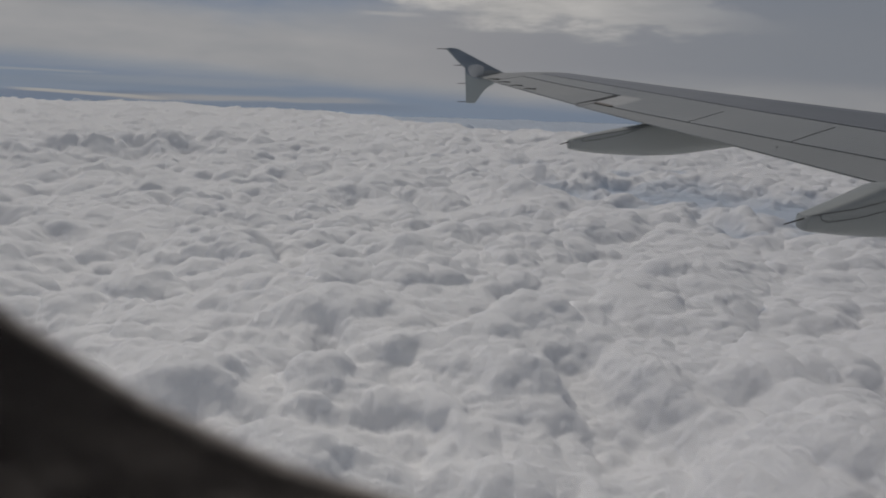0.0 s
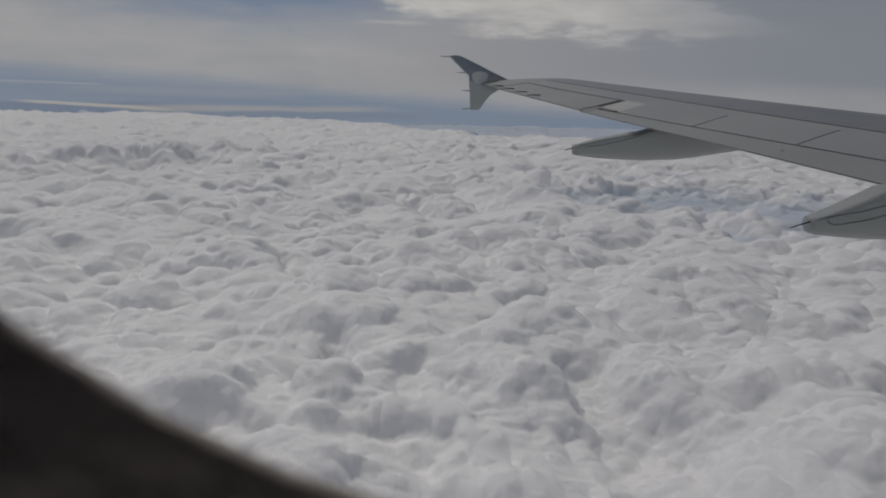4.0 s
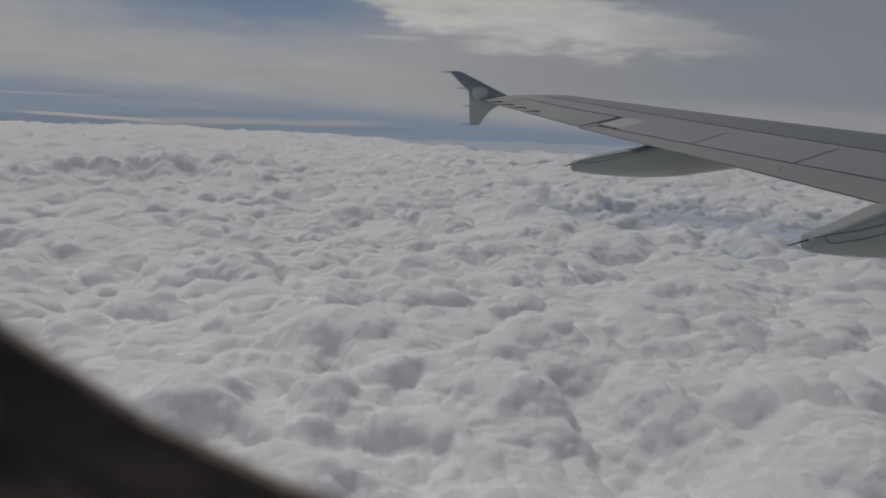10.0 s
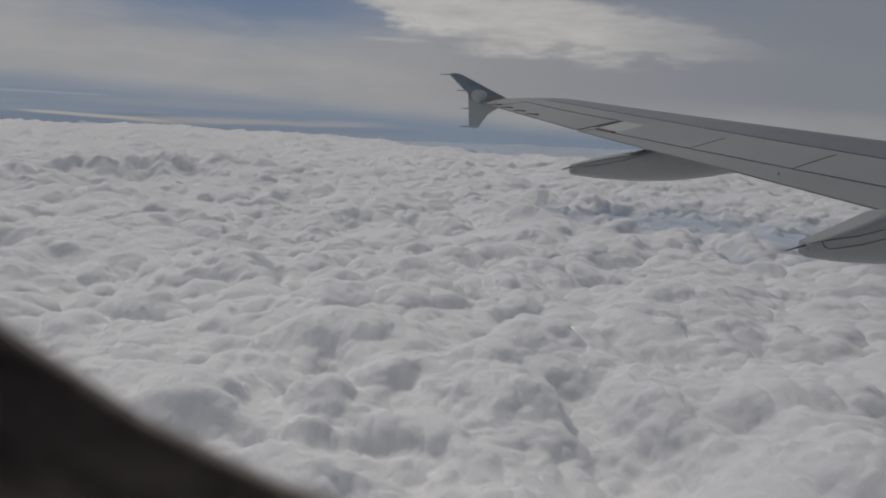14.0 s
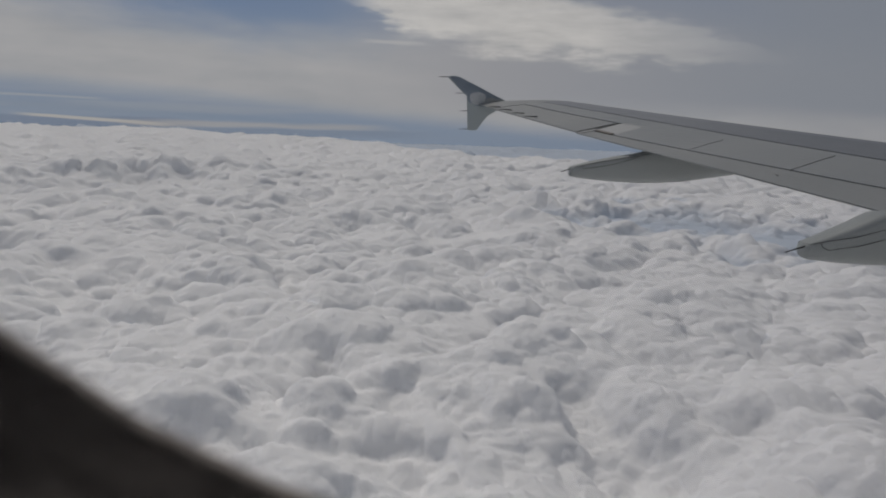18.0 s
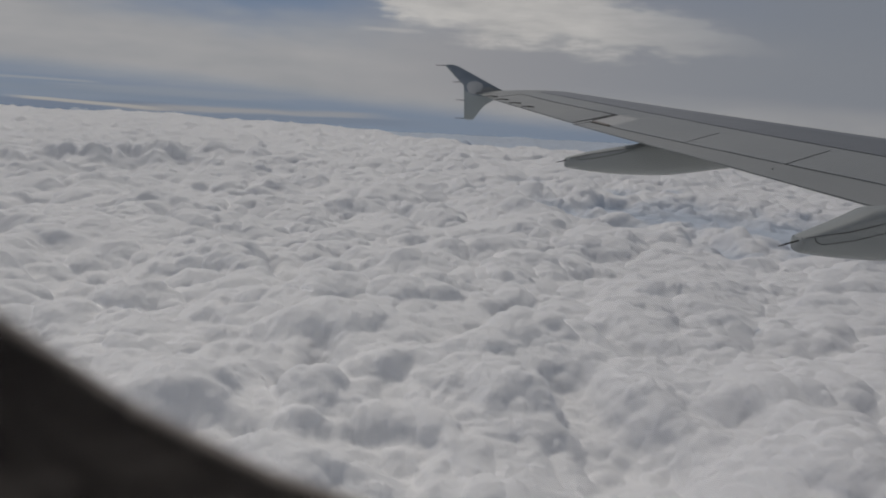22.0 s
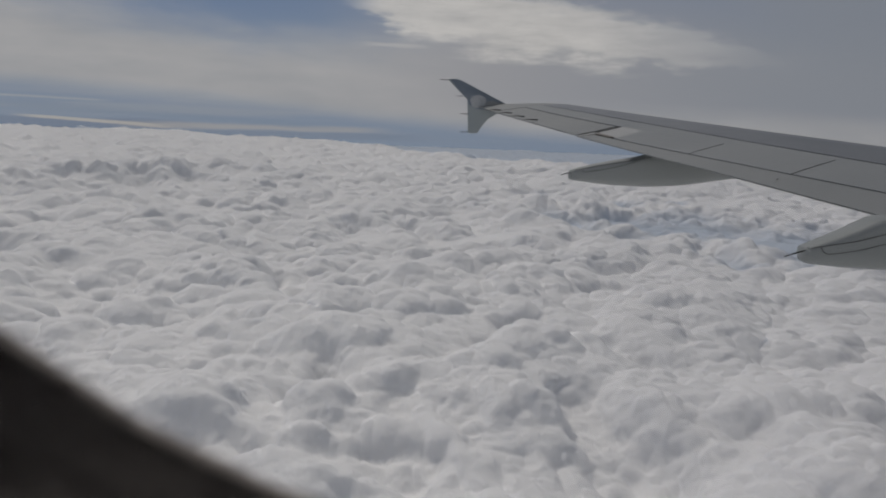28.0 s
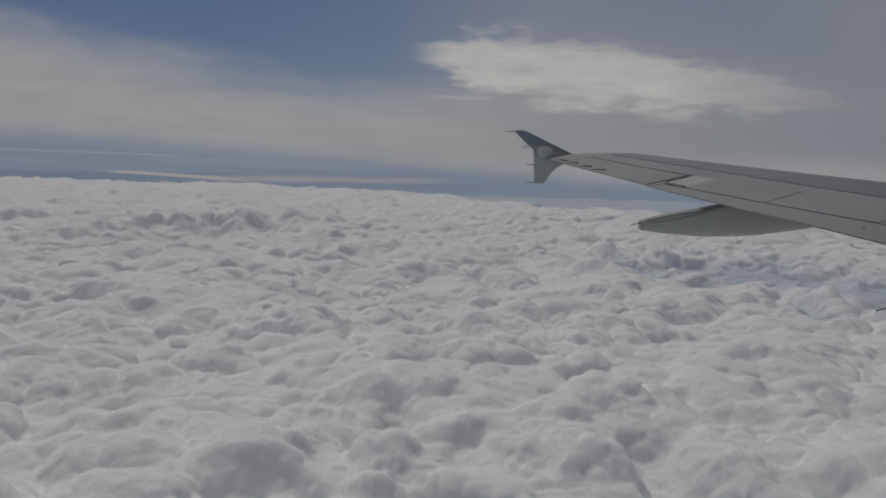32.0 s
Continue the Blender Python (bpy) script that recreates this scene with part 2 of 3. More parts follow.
def pane_material():
    m, nodes, links, b = material("acrylic_pane")
    nodes.remove(b)
    tr = nodes.new("ShaderNodeBsdfTransparent")
    # tint darkens unevenly towards the pane's forward edge, imitating vignetting of the view
    co = nodes.new("ShaderNodeTexCoord")
    sep = nodes.new("ShaderNodeSeparateXYZ")
    links.new(co.outputs["Object"], sep.inputs[0])
    blot = noise_node(nodes, links, co.outputs["Object"], 14.0, 3)
    sm = nodes.new("ShaderNodeMath")
    sm.operation = "MULTIPLY_ADD"
    links.new(blot, sm.inputs[0])
    sm.inputs[1].default_value = 0.03
    links.new(sep.outputs[0], sm.inputs[2])
    falloff = nodes.new("ShaderNodeMapRange")
    falloff.interpolation_type = "SMOOTHSTEP"
    falloff.inputs["From Min"].default_value = EX
    falloff.inputs["From Max"].default_value = EX + 0.13
    links.new(sm.outputs[0], falloff.inputs["Value"])
    links.new(ramp(nodes, links, falloff.outputs["Result"], [(0.0, (0.98, 0.98, 0.98)), (1.0, (0.915, 0.917, 0.925))]), tr.inputs["Color"])
    gl = nodes.new("ShaderNodeBsdfGlossy")
    gl.inputs["Roughness"].default_value = 0.03
    fr = nodes.new("ShaderNodeFresnel")
    fr.inputs["IOR"].default_value = 1.3
    mx = nodes.new("ShaderNodeMixShader")
    links.new(fr.outputs["Fac"], mx.inputs["Fac"])
    links.new(tr.outputs["BSDF"], mx.inputs[1])
    links.new(gl.outputs["BSDF"], mx.inputs[2])
    links.new(mx.outputs["Shader"], nodes["Material Output"].inputs["Surface"])
    return m


PANE = pane_material()


def cloud_material():
    """Water droplets: white, scattering light some metres deep."""
    m, nodes, links, b = material("cloud_water_droplets")
    b.inputs["Roughness"].default_value = 1.0
    b.inputs["Specular IOR Level"].default_value = 0.0
    b.subsurface_method = "BURLEY"
    b.inputs["Subsurface Weight"].default_value = 1.0
    b.inputs["Subsurface Radius"].default_value = (1.0, 1.0, 1.0)
    b.inputs["Subsurface Scale"].default_value = 3.2
    # blue-grey shade and haze put into the colour: sunken stretch and far edge
    at_ = nodes.new("ShaderNodeAttribute")
    at_.attribute_name = "haze_tint"
    tint = ramp(nodes, links, at_.outputs["Fac"], [(0.15, (0.84, 0.84, 0.845)), (0.95, (0.54, 0.60, 0.68))])
    links.new(tint, b.inputs["Base Color"])
    # fluff too small for the mesh
    co = nodes.new("ShaderNodeTexCoord")
    fluff = noise_node(nodes, links, co.outputs["Object"], 0.24, 6, 0.6)
    bp = nodes.new("ShaderNodeBump")
    bp.inputs["Strength"].default_value = 0.4
    bp.inputs["Distance"].default_value = 2.5
    links.new(fluff, bp.inputs["Height"])
    links.new(bp.outputs["Normal"], b.inputs["Normal"])
    return m


CLOUD = cloud_material()


# ---------------------------------------------------------------- mesh helpers
def part(name, bm, mat, parent=None, label="", smooth=False):
    """Links a bmesh as one mesh object, under a thing or a part."""
    me = bpy.data.meshes.new(name)
    bmesh.ops.recalc_face_normals(bm, faces=bm.faces[:])
    bm.to_mesh(me)
    bm.free()
    if smooth:
        me.polygons.foreach_set("use_smooth", [True] * len(me.polygons))
    me.materials.append(mat)
    ob = new(name, me)
    if parent is not None:
        ob.parent = parent
    if label:
        tagged(ob, label)
    return ob


def grid_mesh(rings, close_ring=False, caps=False):
    """A bmesh skin over rings of points."""
    bm = bmesh.new()
    vs = [[bm.verts.new(p) for p in ring] for ring in rings]
    n = len(rings[0])
    for a, b in zip(vs, vs[1:]):
        for i in range(n if close_ring else n - 1):
            j = (i + 1) % n
            bm.faces.new((a[i], a[j], b[j], b[i]))
    if caps:
        bm.faces.new(vs[0])
        bm.faces.new(vs[-1][::-1])
    return bm


def rod(bm, a, b, r0, r1, n=8):
    a, b = Vector(a), Vector(b)
    d = (b - a).normalized()
    u = d.orthogonal().normalized()
    w = d.cross(u)
    rings = []
    for c, r in ((a, r0), (b, r1)):
        rings.append([bm.verts.new(c + r * (math.cos(k * math.tau / n) * u + math.sin(k * math.tau / n) * w)) for k in range(n)])
    for k in range(n):
        j = (k + 1) % n
        bm.faces.new((rings[0][k], rings[0][j], rings[1][j], rings[1][k]))
    bm.faces.new(rings[0][::-1])
    bm.faces.new(rings[1])


# ---------------------------------------------------------------- lower cloud deck
DECK = -110.0
rng = np.random.default_rng(11)
LAT = rng.random((5, 256, 256))


def lattice(k, i, j):
    return LAT[k][i & 255, j & 255]


def vnoise(x, y, k=0):
    i, j = np.floor(x).astype(np.int64), np.floor(y).astype(np.int64)
    u, v = x - i, y - j
    u, v = u * u * u * (u * (6 * u - 15) + 10), v * v * v * (v * (6 * v - 15) + 10)
    a, b = lattice(k, i, j), lattice(k, i + 1, j)
    c, d = lattice(k, i, j + 1), lattice(k, i + 1, j + 1)
    return (a * (1 - u) + b * u) * (1 - v) + (c * (1 - u) + d * u) * v


def fbm(x, y, k=0, octaves=4):
    s, a, t = 0.0, 0.5, 0.0
    for o in range(octaves):
        s = s + a * vnoise(x * 2 ** o + 17.3 * o, y * 2 ** o - 9.1 * o, (k + o) % 5)
        t += a
        a *= 0.5
    return s / t


def billow(x, y, power=0.8, sparse=0.0, k=0, sharp=6):
    """Domes of random size on a jittered lattice, round on top, with creases where they meet."""
    i0, j0 = np.floor(x).astype(np.int64), np.floor(y).astype(np.int64)
    total = np.zeros_like(x)
    for di in (-1, 0, 1):
        for dj in (-1, 0, 1):
            i, j = i0 + di, j0 + dj
            dx = x - (i + 0.08 + 0.84 * lattice(k % 5, i, j))
            dy = y - (j + 0.08 + 0.84 * lattice((k + 1) % 5, i, j))
            size = lattice((k + 2) % 5, i, j)
            r = 0.62 + 0.42 * size
            here = lattice((k + 3) % 5, i, j)
            h = (0.45 + 0.35 * size + 0.2 * here) * np.clip((here - sparse) * 6, 0, 1)
            q = np.clip(1 - (dx * dx + dy * dy) / (r * r), 0, 1) ** power * h
            total = total + q ** sharp
    return total ** (1 / sharp)


def spot(x, y, cx, cy, sx, sy, turn):
    c, s = math.cos(turn), math.sin(turn)
    u, v = (x - cx) * c + (y - cy) * s, -(x - cx) * s + (y - cy) * c
    return np.exp(-((u / sx) ** 2 + (v / sy) ** 2))


def at(yaw, r):
    return EX + r * math.sin(radians(yaw)), EY + r * math.cos(radians(yaw))


LAT3 = rng.random((64, 64, 64))


def vnoise3(x, y, z):
    i, j, k = (np.floor(v).astype(np.int64) for v in (x, y, z))
    u, v, w = x - i, y - j, z - k
    u, v, w = (t * t * (3 - 2 * t) for t in (u, v, w))
    i0, j0, k0, i1, j1, k1 = i & 63, j & 63, k & 63, (i + 1) & 63, (j + 1) & 63, (k + 1) & 63
    a = LAT3[i0, j0, k0] * (1 - u) + LAT3[i1, j0, k0] * u
    b = LAT3[i0, j1, k0] * (1 - u) + LAT3[i1, j1, k0] * u
    c = LAT3[i0, j0, k1] * (1 - u) + LAT3[i1, j0, k1] * u
    d = LAT3[i0, j1, k1] * (1 - u) + LAT3[i1, j1, k1] * u
    return (a * (1 - v) + b * v) * (1 - w) + (c * (1 - v) + d * v) * w


def rise(n, lo, hi):
    q = np.clip((n - lo) / (hi - lo), 0, 1)
    return q * q * (3 - 2 * q)


def deck_height(x, y):
    """Height of the large heads, and how far the deck sinks and takes the painted haze."""
    r = np.hypot(x - EX, y - EY)
    yaw = np.degrees(np.arctan2(x - EX, y - EY))
    wx = x + 17 * (fbm(x / 34, y / 34, 1, 3) - 0.5) + 2 * (fbm(x / 7, y / 7, 3, 2) - 0.5)
    wy = y + 17 * (fbm(x / 34 + 50, y / 34 - 20, 2, 3) - 0.5) + 2 * (fbm(x / 7 + 30, y / 7 - 12, 4, 2) - 0.5)
    broad = fbm(x / 190, y / 190, 3, 3)
    lumps = fbm(x / 75 + 7, y / 75 + 3, 4, 3)
    slow = 22 * (broad - 0.5) + 10 * (lumps - 0.5)
    close = np.clip((470 - r) / 220, 0, 1)
    z = (10.0 + 6 * close) * billow(wx / 48, wy / 48, 0.9, 0.3, 0, 4) + 8 * close * (billow(wx / 95 + 3, wy / 95 + 6, 0.9, 0.2, 3, 4) - 0.4)
    z = z + (8.5 + 1.5 * close) * billow(wx / 23 + 9, wy / 23 + 4, 0.75, 0.45, 1, 5) * (0.45 + 1.1 * lumps)
    # a row of taller heads far out, and a sunken stretch ahead of the wing
    heads = 0.35 + 0.65 * billow(wx / 26 + 3, wy / 26 + 9, 0.5, 0, 2) + 0.25 * billow(wx / 12 + 8, wy / 12 + 2, 0.6, 0, 3)
    for yw, rr, h, sx, sy, tn in ((-20.5, 1150, 36, 84, 22, 0.3), (-16, 1190, 38, 78, 22, 0.1), (-11.5, 1290, 30, 70, 20, -0.1), (-26, 1080, 32, 80, 22, 0.4), (14, 760, 15, 60, 14, -0.2), (20, 690, 13, 55, 13, -0.3)):
        cx, cy = at(yw, rr)
        z = z + h * spot(wx, wy, cx, cy, sx, sy, tn) * heads
    sunk, thin = np.zeros_like(r), np.zeros_like(r)
    ragged = 1.1 * (fbm(x / 45, y / 45, 4, 4) - 0.5)
    for yw, rr, h, sx, sy, tn in ((27, 900, 12, 230, 150, -0.5), (36, 800, 12, 230, 140, -0.5), (19, 1130, 10, 170, 90, -0.3)):
        cx, cy = at(yw, rr)
        q = rise(spot(x, y, cx, cy, sx, sy, tn) + ragged, 0.25, 0.95)
        sunk = np.maximum(sunk, h * q)
        thin = np.maximum(thin, q)
    pits = rise(fbm(x / 36 + 11, y / 36 + 2, 1, 2), 0.5, 0.82)
    gentle = 1 - 0.3 * rise(yaw, 0, 22) * rise(-r, -750, -420)
    gentle = gentle * (1 - 0.25 * rise(r, 600, 1100))
    z = slow + gentle * (z - (8 + 3 * close) * pits) * (1 - 0.6 * thin) - sunk
    edge = np.interp(yaw, [-180, -60, -30, -12, 2, 18, 40, 70, 180], [4200, 4300, 4250, 3500, 2550, 2100, 2400, 3800, 4200])
    edge = edge * (0.9 + 0.2 * fbm(x / 300, y / 300, 4, 3))
    isles = fbm(x / 420 + 5, y / 420 + 31, 2, 3) - 0.5
    over = np.clip((r - edge) / 500 + 1.6 * isles * np.clip((r - 0.6 * edge) / (0.4 * edge), 0, 1), 0, 1)
    return z - 75 * over ** 1.5, np.maximum(thin, rise(over, 0.0, 0.5))


def knobs(x, y, z, power=0.9):
    """Round knobs in space on a jittered lattice, 0 to 1."""
    i0, j0, k0 = (np.floor(v).astype(np.int64) for v in (x, y, z))
    best = np.zeros_like(x)
    for di in (-1, 0, 1):
        for dj in (-1, 0, 1):
            for dk in (-1, 0, 1):
                i, j, k = (i0 + di), (j0 + dj), (k0 + dk)
                a, b, c = i & 63, j & 63, k & 63
                dx = x - (i + LAT3[a, b, c])
                dy = y - (j + LAT3[b, c, a])
                dz = z - (k + LAT3[c, a, b])
                size = LAT3[(a + 31) & 63, b, c]
                rr = 0.75 + 0.4 * size
                best = np.maximum(best, (0.6 + 0.4 * size) * (1 - (dx * dx + dy * dy + dz * dz) / (rr * rr)))
    return best ** power


def puffs(x, y, z):
    """Smaller cauliflower heads that stand out along the large forms' normals."""
    wx, wy, wz = (q + 2.5 * (vnoise3(x / 7 + o, y / 7 - o, z / 7 + 2 * o) - 0.5) for q, o in ((x, 3.1), (y, 17.7), (z, 29.3)))
    uneven = fbm(x / 38 + 3, y / 38 + 8, 2, 2)
    b = knobs(wx / 10.5, wy / 10.5, wz / 10.5)
    c = knobs(wx / 5.0 + 5, wy / 5.0 + 2, wz / 5.0 + 8)
    lively = rise(uneven, 0.38, 0.66)
    near = np.clip((380 - np.hypot(x - EX, y - EY)) / 160, 0, 1)
    lively = np.maximum(lively, 0.6 * rise(-np.hypot(x - EX, y - EY), -800, -500))
    return ((0.8 + 3.8 * lively) * b + 1.5 * c * (0.15 + lively)) * (1 - 0.4 * near)


def swirls(x, y, z):
    """Ragged fluff of the cloud close below."""
    near = 0.25 + 0.75 * np.clip((420 - np.hypot(x - EX, y - EY)) / 180, 0, 1)
    x, y, z = (q + 3.0 * (vnoise3(x / 6 + o, y / 6 - o, z / 6 + o) - 0.5) for q, o in ((x, 41.3), (y, 7.7), (z, 19.3)))
    total = np.zeros_like(x)
    for size, tall in ((12.0, 2.6), (5.6, 1.2), (2.7, 0.5), (1.3, 0.25)):
        total = total + tall * (np.abs(2 * vnoise3(x / size + 3 * size, y / size, z / size) - 1) - 0.35)
    return total * near


def polar_mesh(name, co, mat):
    """One sheet over a ring-shaped grid of points that closes round the eye."""
    nr, na = co.shape[:2]
    a = (np.arange(nr - 1)[:, None] * na + np.arange(na)[None, :])
    b = (np.arange(nr - 1)[:, None] * na + (np.arange(na)[None, :] + 1) % na)
    quads = np.stack([a, a + na, b + na, b], -1).reshape(-1, 4)
    me = bpy.data.meshes.new(name)
    me.vertices.add(nr * na)
    me.vertices.foreach_set("co", co.astype(np.float32).ravel())
    me.loops.add(quads.size)
    me.loops.foreach_set("vertex_index", quads.astype(np.int32).ravel())
    me.polygons.add(len(quads))
    me.polygons.foreach_set("loop_start", np.arange(0, quads.size, 4, dtype=np.int32))
    me.polygons.foreach_set("use_smooth", np.ones(len(quads), bool))
    me.update(calc_edges=True)
    me.materials.append(mat)
    return new(name, me)


def soften(g, times):
    for _ in range(times):
        g[1:-1] = (g[:-2] + 2 * g[1:-1] + g[2:]) / 4
        g[:, 1:-1] = (g[:, :-2] + 2 * g[:, 1:-1] + g[:, 2:]) / 4
    return g


def build_deck():
    yaw = np.concatenate([np.arange(-180, -39, 3.0), np.arange(-39, 45, 0.125), np.arange(45, 180, 3.0)])
    r = np.concatenate([[6, 30, 60, 90], np.arange(115, 300, 0.75), np.arange(300, 700, 1.0), np.geomspace(700, 1700, 420)[:-1], np.geomspace(1700, 4850, 260)])
    A, R = np.meshgrid(np.radians(yaw), r)
    x, y = EX + R * np.sin(A), EY + R * np.cos(A)
    z, thin = deck_height(x, y)
    co = np.stack([x, y, z], -1)
    du, dv = np.gradient(co, axis=0), np.gradient(co, axis=1)
    n = np.cross(dv, du)
    n /= np.linalg.norm(n, axis=-1, keepdims=True) + 1e-9
    n *= np.where(n[..., 2:] < 0, -1.0, 1.0)
    for k in range(3):
        n[..., k] = soften(n[..., k].copy(), 5)
    n /= np.linalg.norm(n, axis=-1, keepdims=True)
    co = co + n * (puffs(x, y, z) * np.clip(R / 150, 0, 1) * (1 - 0.6 * thin))[..., None]
    co[..., 2] += DECK - 5
    # close below, the forms are vaguer
    rows = int(np.searchsorted(r, 360))
    w = np.clip((360 - r[:rows]) / 150, 0, 1)[:, None]
    for k in range(3):
        co[:rows, :, k] = (1 - w) * co[:rows, :, k] + w * soften(co[:rows, :, k].copy(), 7)
    co = co + n * swirls(co[..., 0], co[..., 1], co[..., 2])[..., None]
    deck = tagged(polar_mesh("cloud_deck", co, CLOUD), "unbroken deck of white billowing cumulus cloud tops with grey hollows", "clouds", kind="stuff")
    deck.data.attributes.new("haze_tint", "FLOAT", "POINT").data.foreach_set("value", thin.astype(np.float32).ravel())
    return deck


build_deck()

# ---------------------------------------------------------------- the wing
C0, C1, C2, AOA = -1.2976, 0.0886, 0.00094, 0.0385
KINK, FLAP_END, TIP = 6.37, 13.2, 16.95


def le(y):
    return -0.515 * y - (0.9 * ((y - 16.2) / 0.75) ** 2 if y > 16.2 else 0.0)


def te(y):
    return -7.05 - 0.008 * y if y < KINK else -(7.1 + 0.299 * (y - KINK))


UP_S = [0, 0.17, 0.36, 0.6, 0.8, 0.9, 0.96, 0.99, 1.0]
UP_Z = [0.0, 0.021, 0.048, 0.076, 0.089, 0.085, 0.064, 0.038, 0.012]
LO_Z = [-0.002, -0.008, -0.022, -0.045, -0.050, -0.044, -0.034, -0.018, 0.012]


def base(x, y):
    return C0 + C1 * (y - 2) + C2 * (y - 2) ** 2 + AOA * (x + 0.515 * y + 3)


def on_wing(y, s, lift=0.0, lower=False):
    """Point on the wing's skin: span y, chord fraction s from the trailing edge."""
    c = le(y) - te(y)
    x = te(y) + s * c
    z = base(x, y) + c * float(np.interp(s, UP_S, LO_Z if lower else UP_Z))
    return Vector((x, y, z + lift))


def slat_line(y):
    """Chord fraction of the slats' rear edge. A panel bound of 9 + d means this line plus d."""
    return float(np.interp(y, [2, 8.5, 11.5, 16.3], [0.48, 0.50, 0.52, 0.60]))


def flap_line(y):
    """Chord fraction of the flap's front edge."""
    return float(np.interp(y, [6.37, 8.69, 9.8, 10.67, 11.29, 12.74, 13.2], [0.232, 0.197, 0.174, 0.154, 0.136, 0.094, 0.082]))


def spoiler_front(y):
    return float(np.interp(y, [6.4, 10.09, 11.55, 13.0], [0.47, 0.455, 0.40, 0.36]))


def aileron_line(y):
    return float(np.interp(y, [13.2, 15.1, 16.25], [0.345, 0.336, 0.368]))


wing = tagged(new("aircraft_wing"), "light grey swept airliner wing with spoilers, flap fairings and wingtip fence", "wing")


def skin_patch(name, y0, y1, s0, s1, mat, lift=0.0, thick=0.012, ny=6, ns=6, gap=0.012, label="", parent=None, shear=0.0, fan=0.0):
    """A panel of the upper skin as a thin shell with edges."""
    bm = bmesh.new()
    top, bot = [], []
    for a in np.linspace(0, 1, ny + 1):
        y = y0 + gap + (y1 - y0 - 2 * gap) * a
        f0, f1 = (k(y) if callable(k) else slat_line(y) + k - 9 if k > 5 else k for k in (s0, s1))
        lean = (shear + fan * (1 - a)) * (f1 - f0) * (le(y) - te(y))
        top.append([bm.verts.new(on_wing(y + lean * b, f0 + (f1 - f0) * b, lift)) for b in np.linspace(0, 1, ns + 1)])
        bot.append([bm.verts.new(on_wing(y + lean * b, f0 + (f1 - f0) * b, lift - thick)) for b in np.linspace(0, 1, ns + 1)])
    for i in range(ny):
        for j in range(ns):
            bm.faces.new((top[i][j], top[i + 1][j], top[i + 1][j + 1], top[i][j + 1]))
            bm.faces.new((bot[i][j], bot[i][j + 1], bot[i + 1][j + 1], bot[i + 1][j]))
    for i in range(ny):
        bm.faces.new((top[i][0], bot[i][0], bot[i + 1][0], top[i + 1][0]))
        bm.faces.new((top[i][-1], top[i + 1][-1], bot[i + 1][-1], bot[i][-1]))
    for j in range(ns):
        bm.faces.new((top[0][j], top[0][j + 1], bot[0][j + 1], bot[0][j]))
        bm.faces.new((top[-1][j], bot[-1][j], bot[-1][j + 1], top[-1][j + 1]))
    return part(name, bm, mat, parent or wing, label)


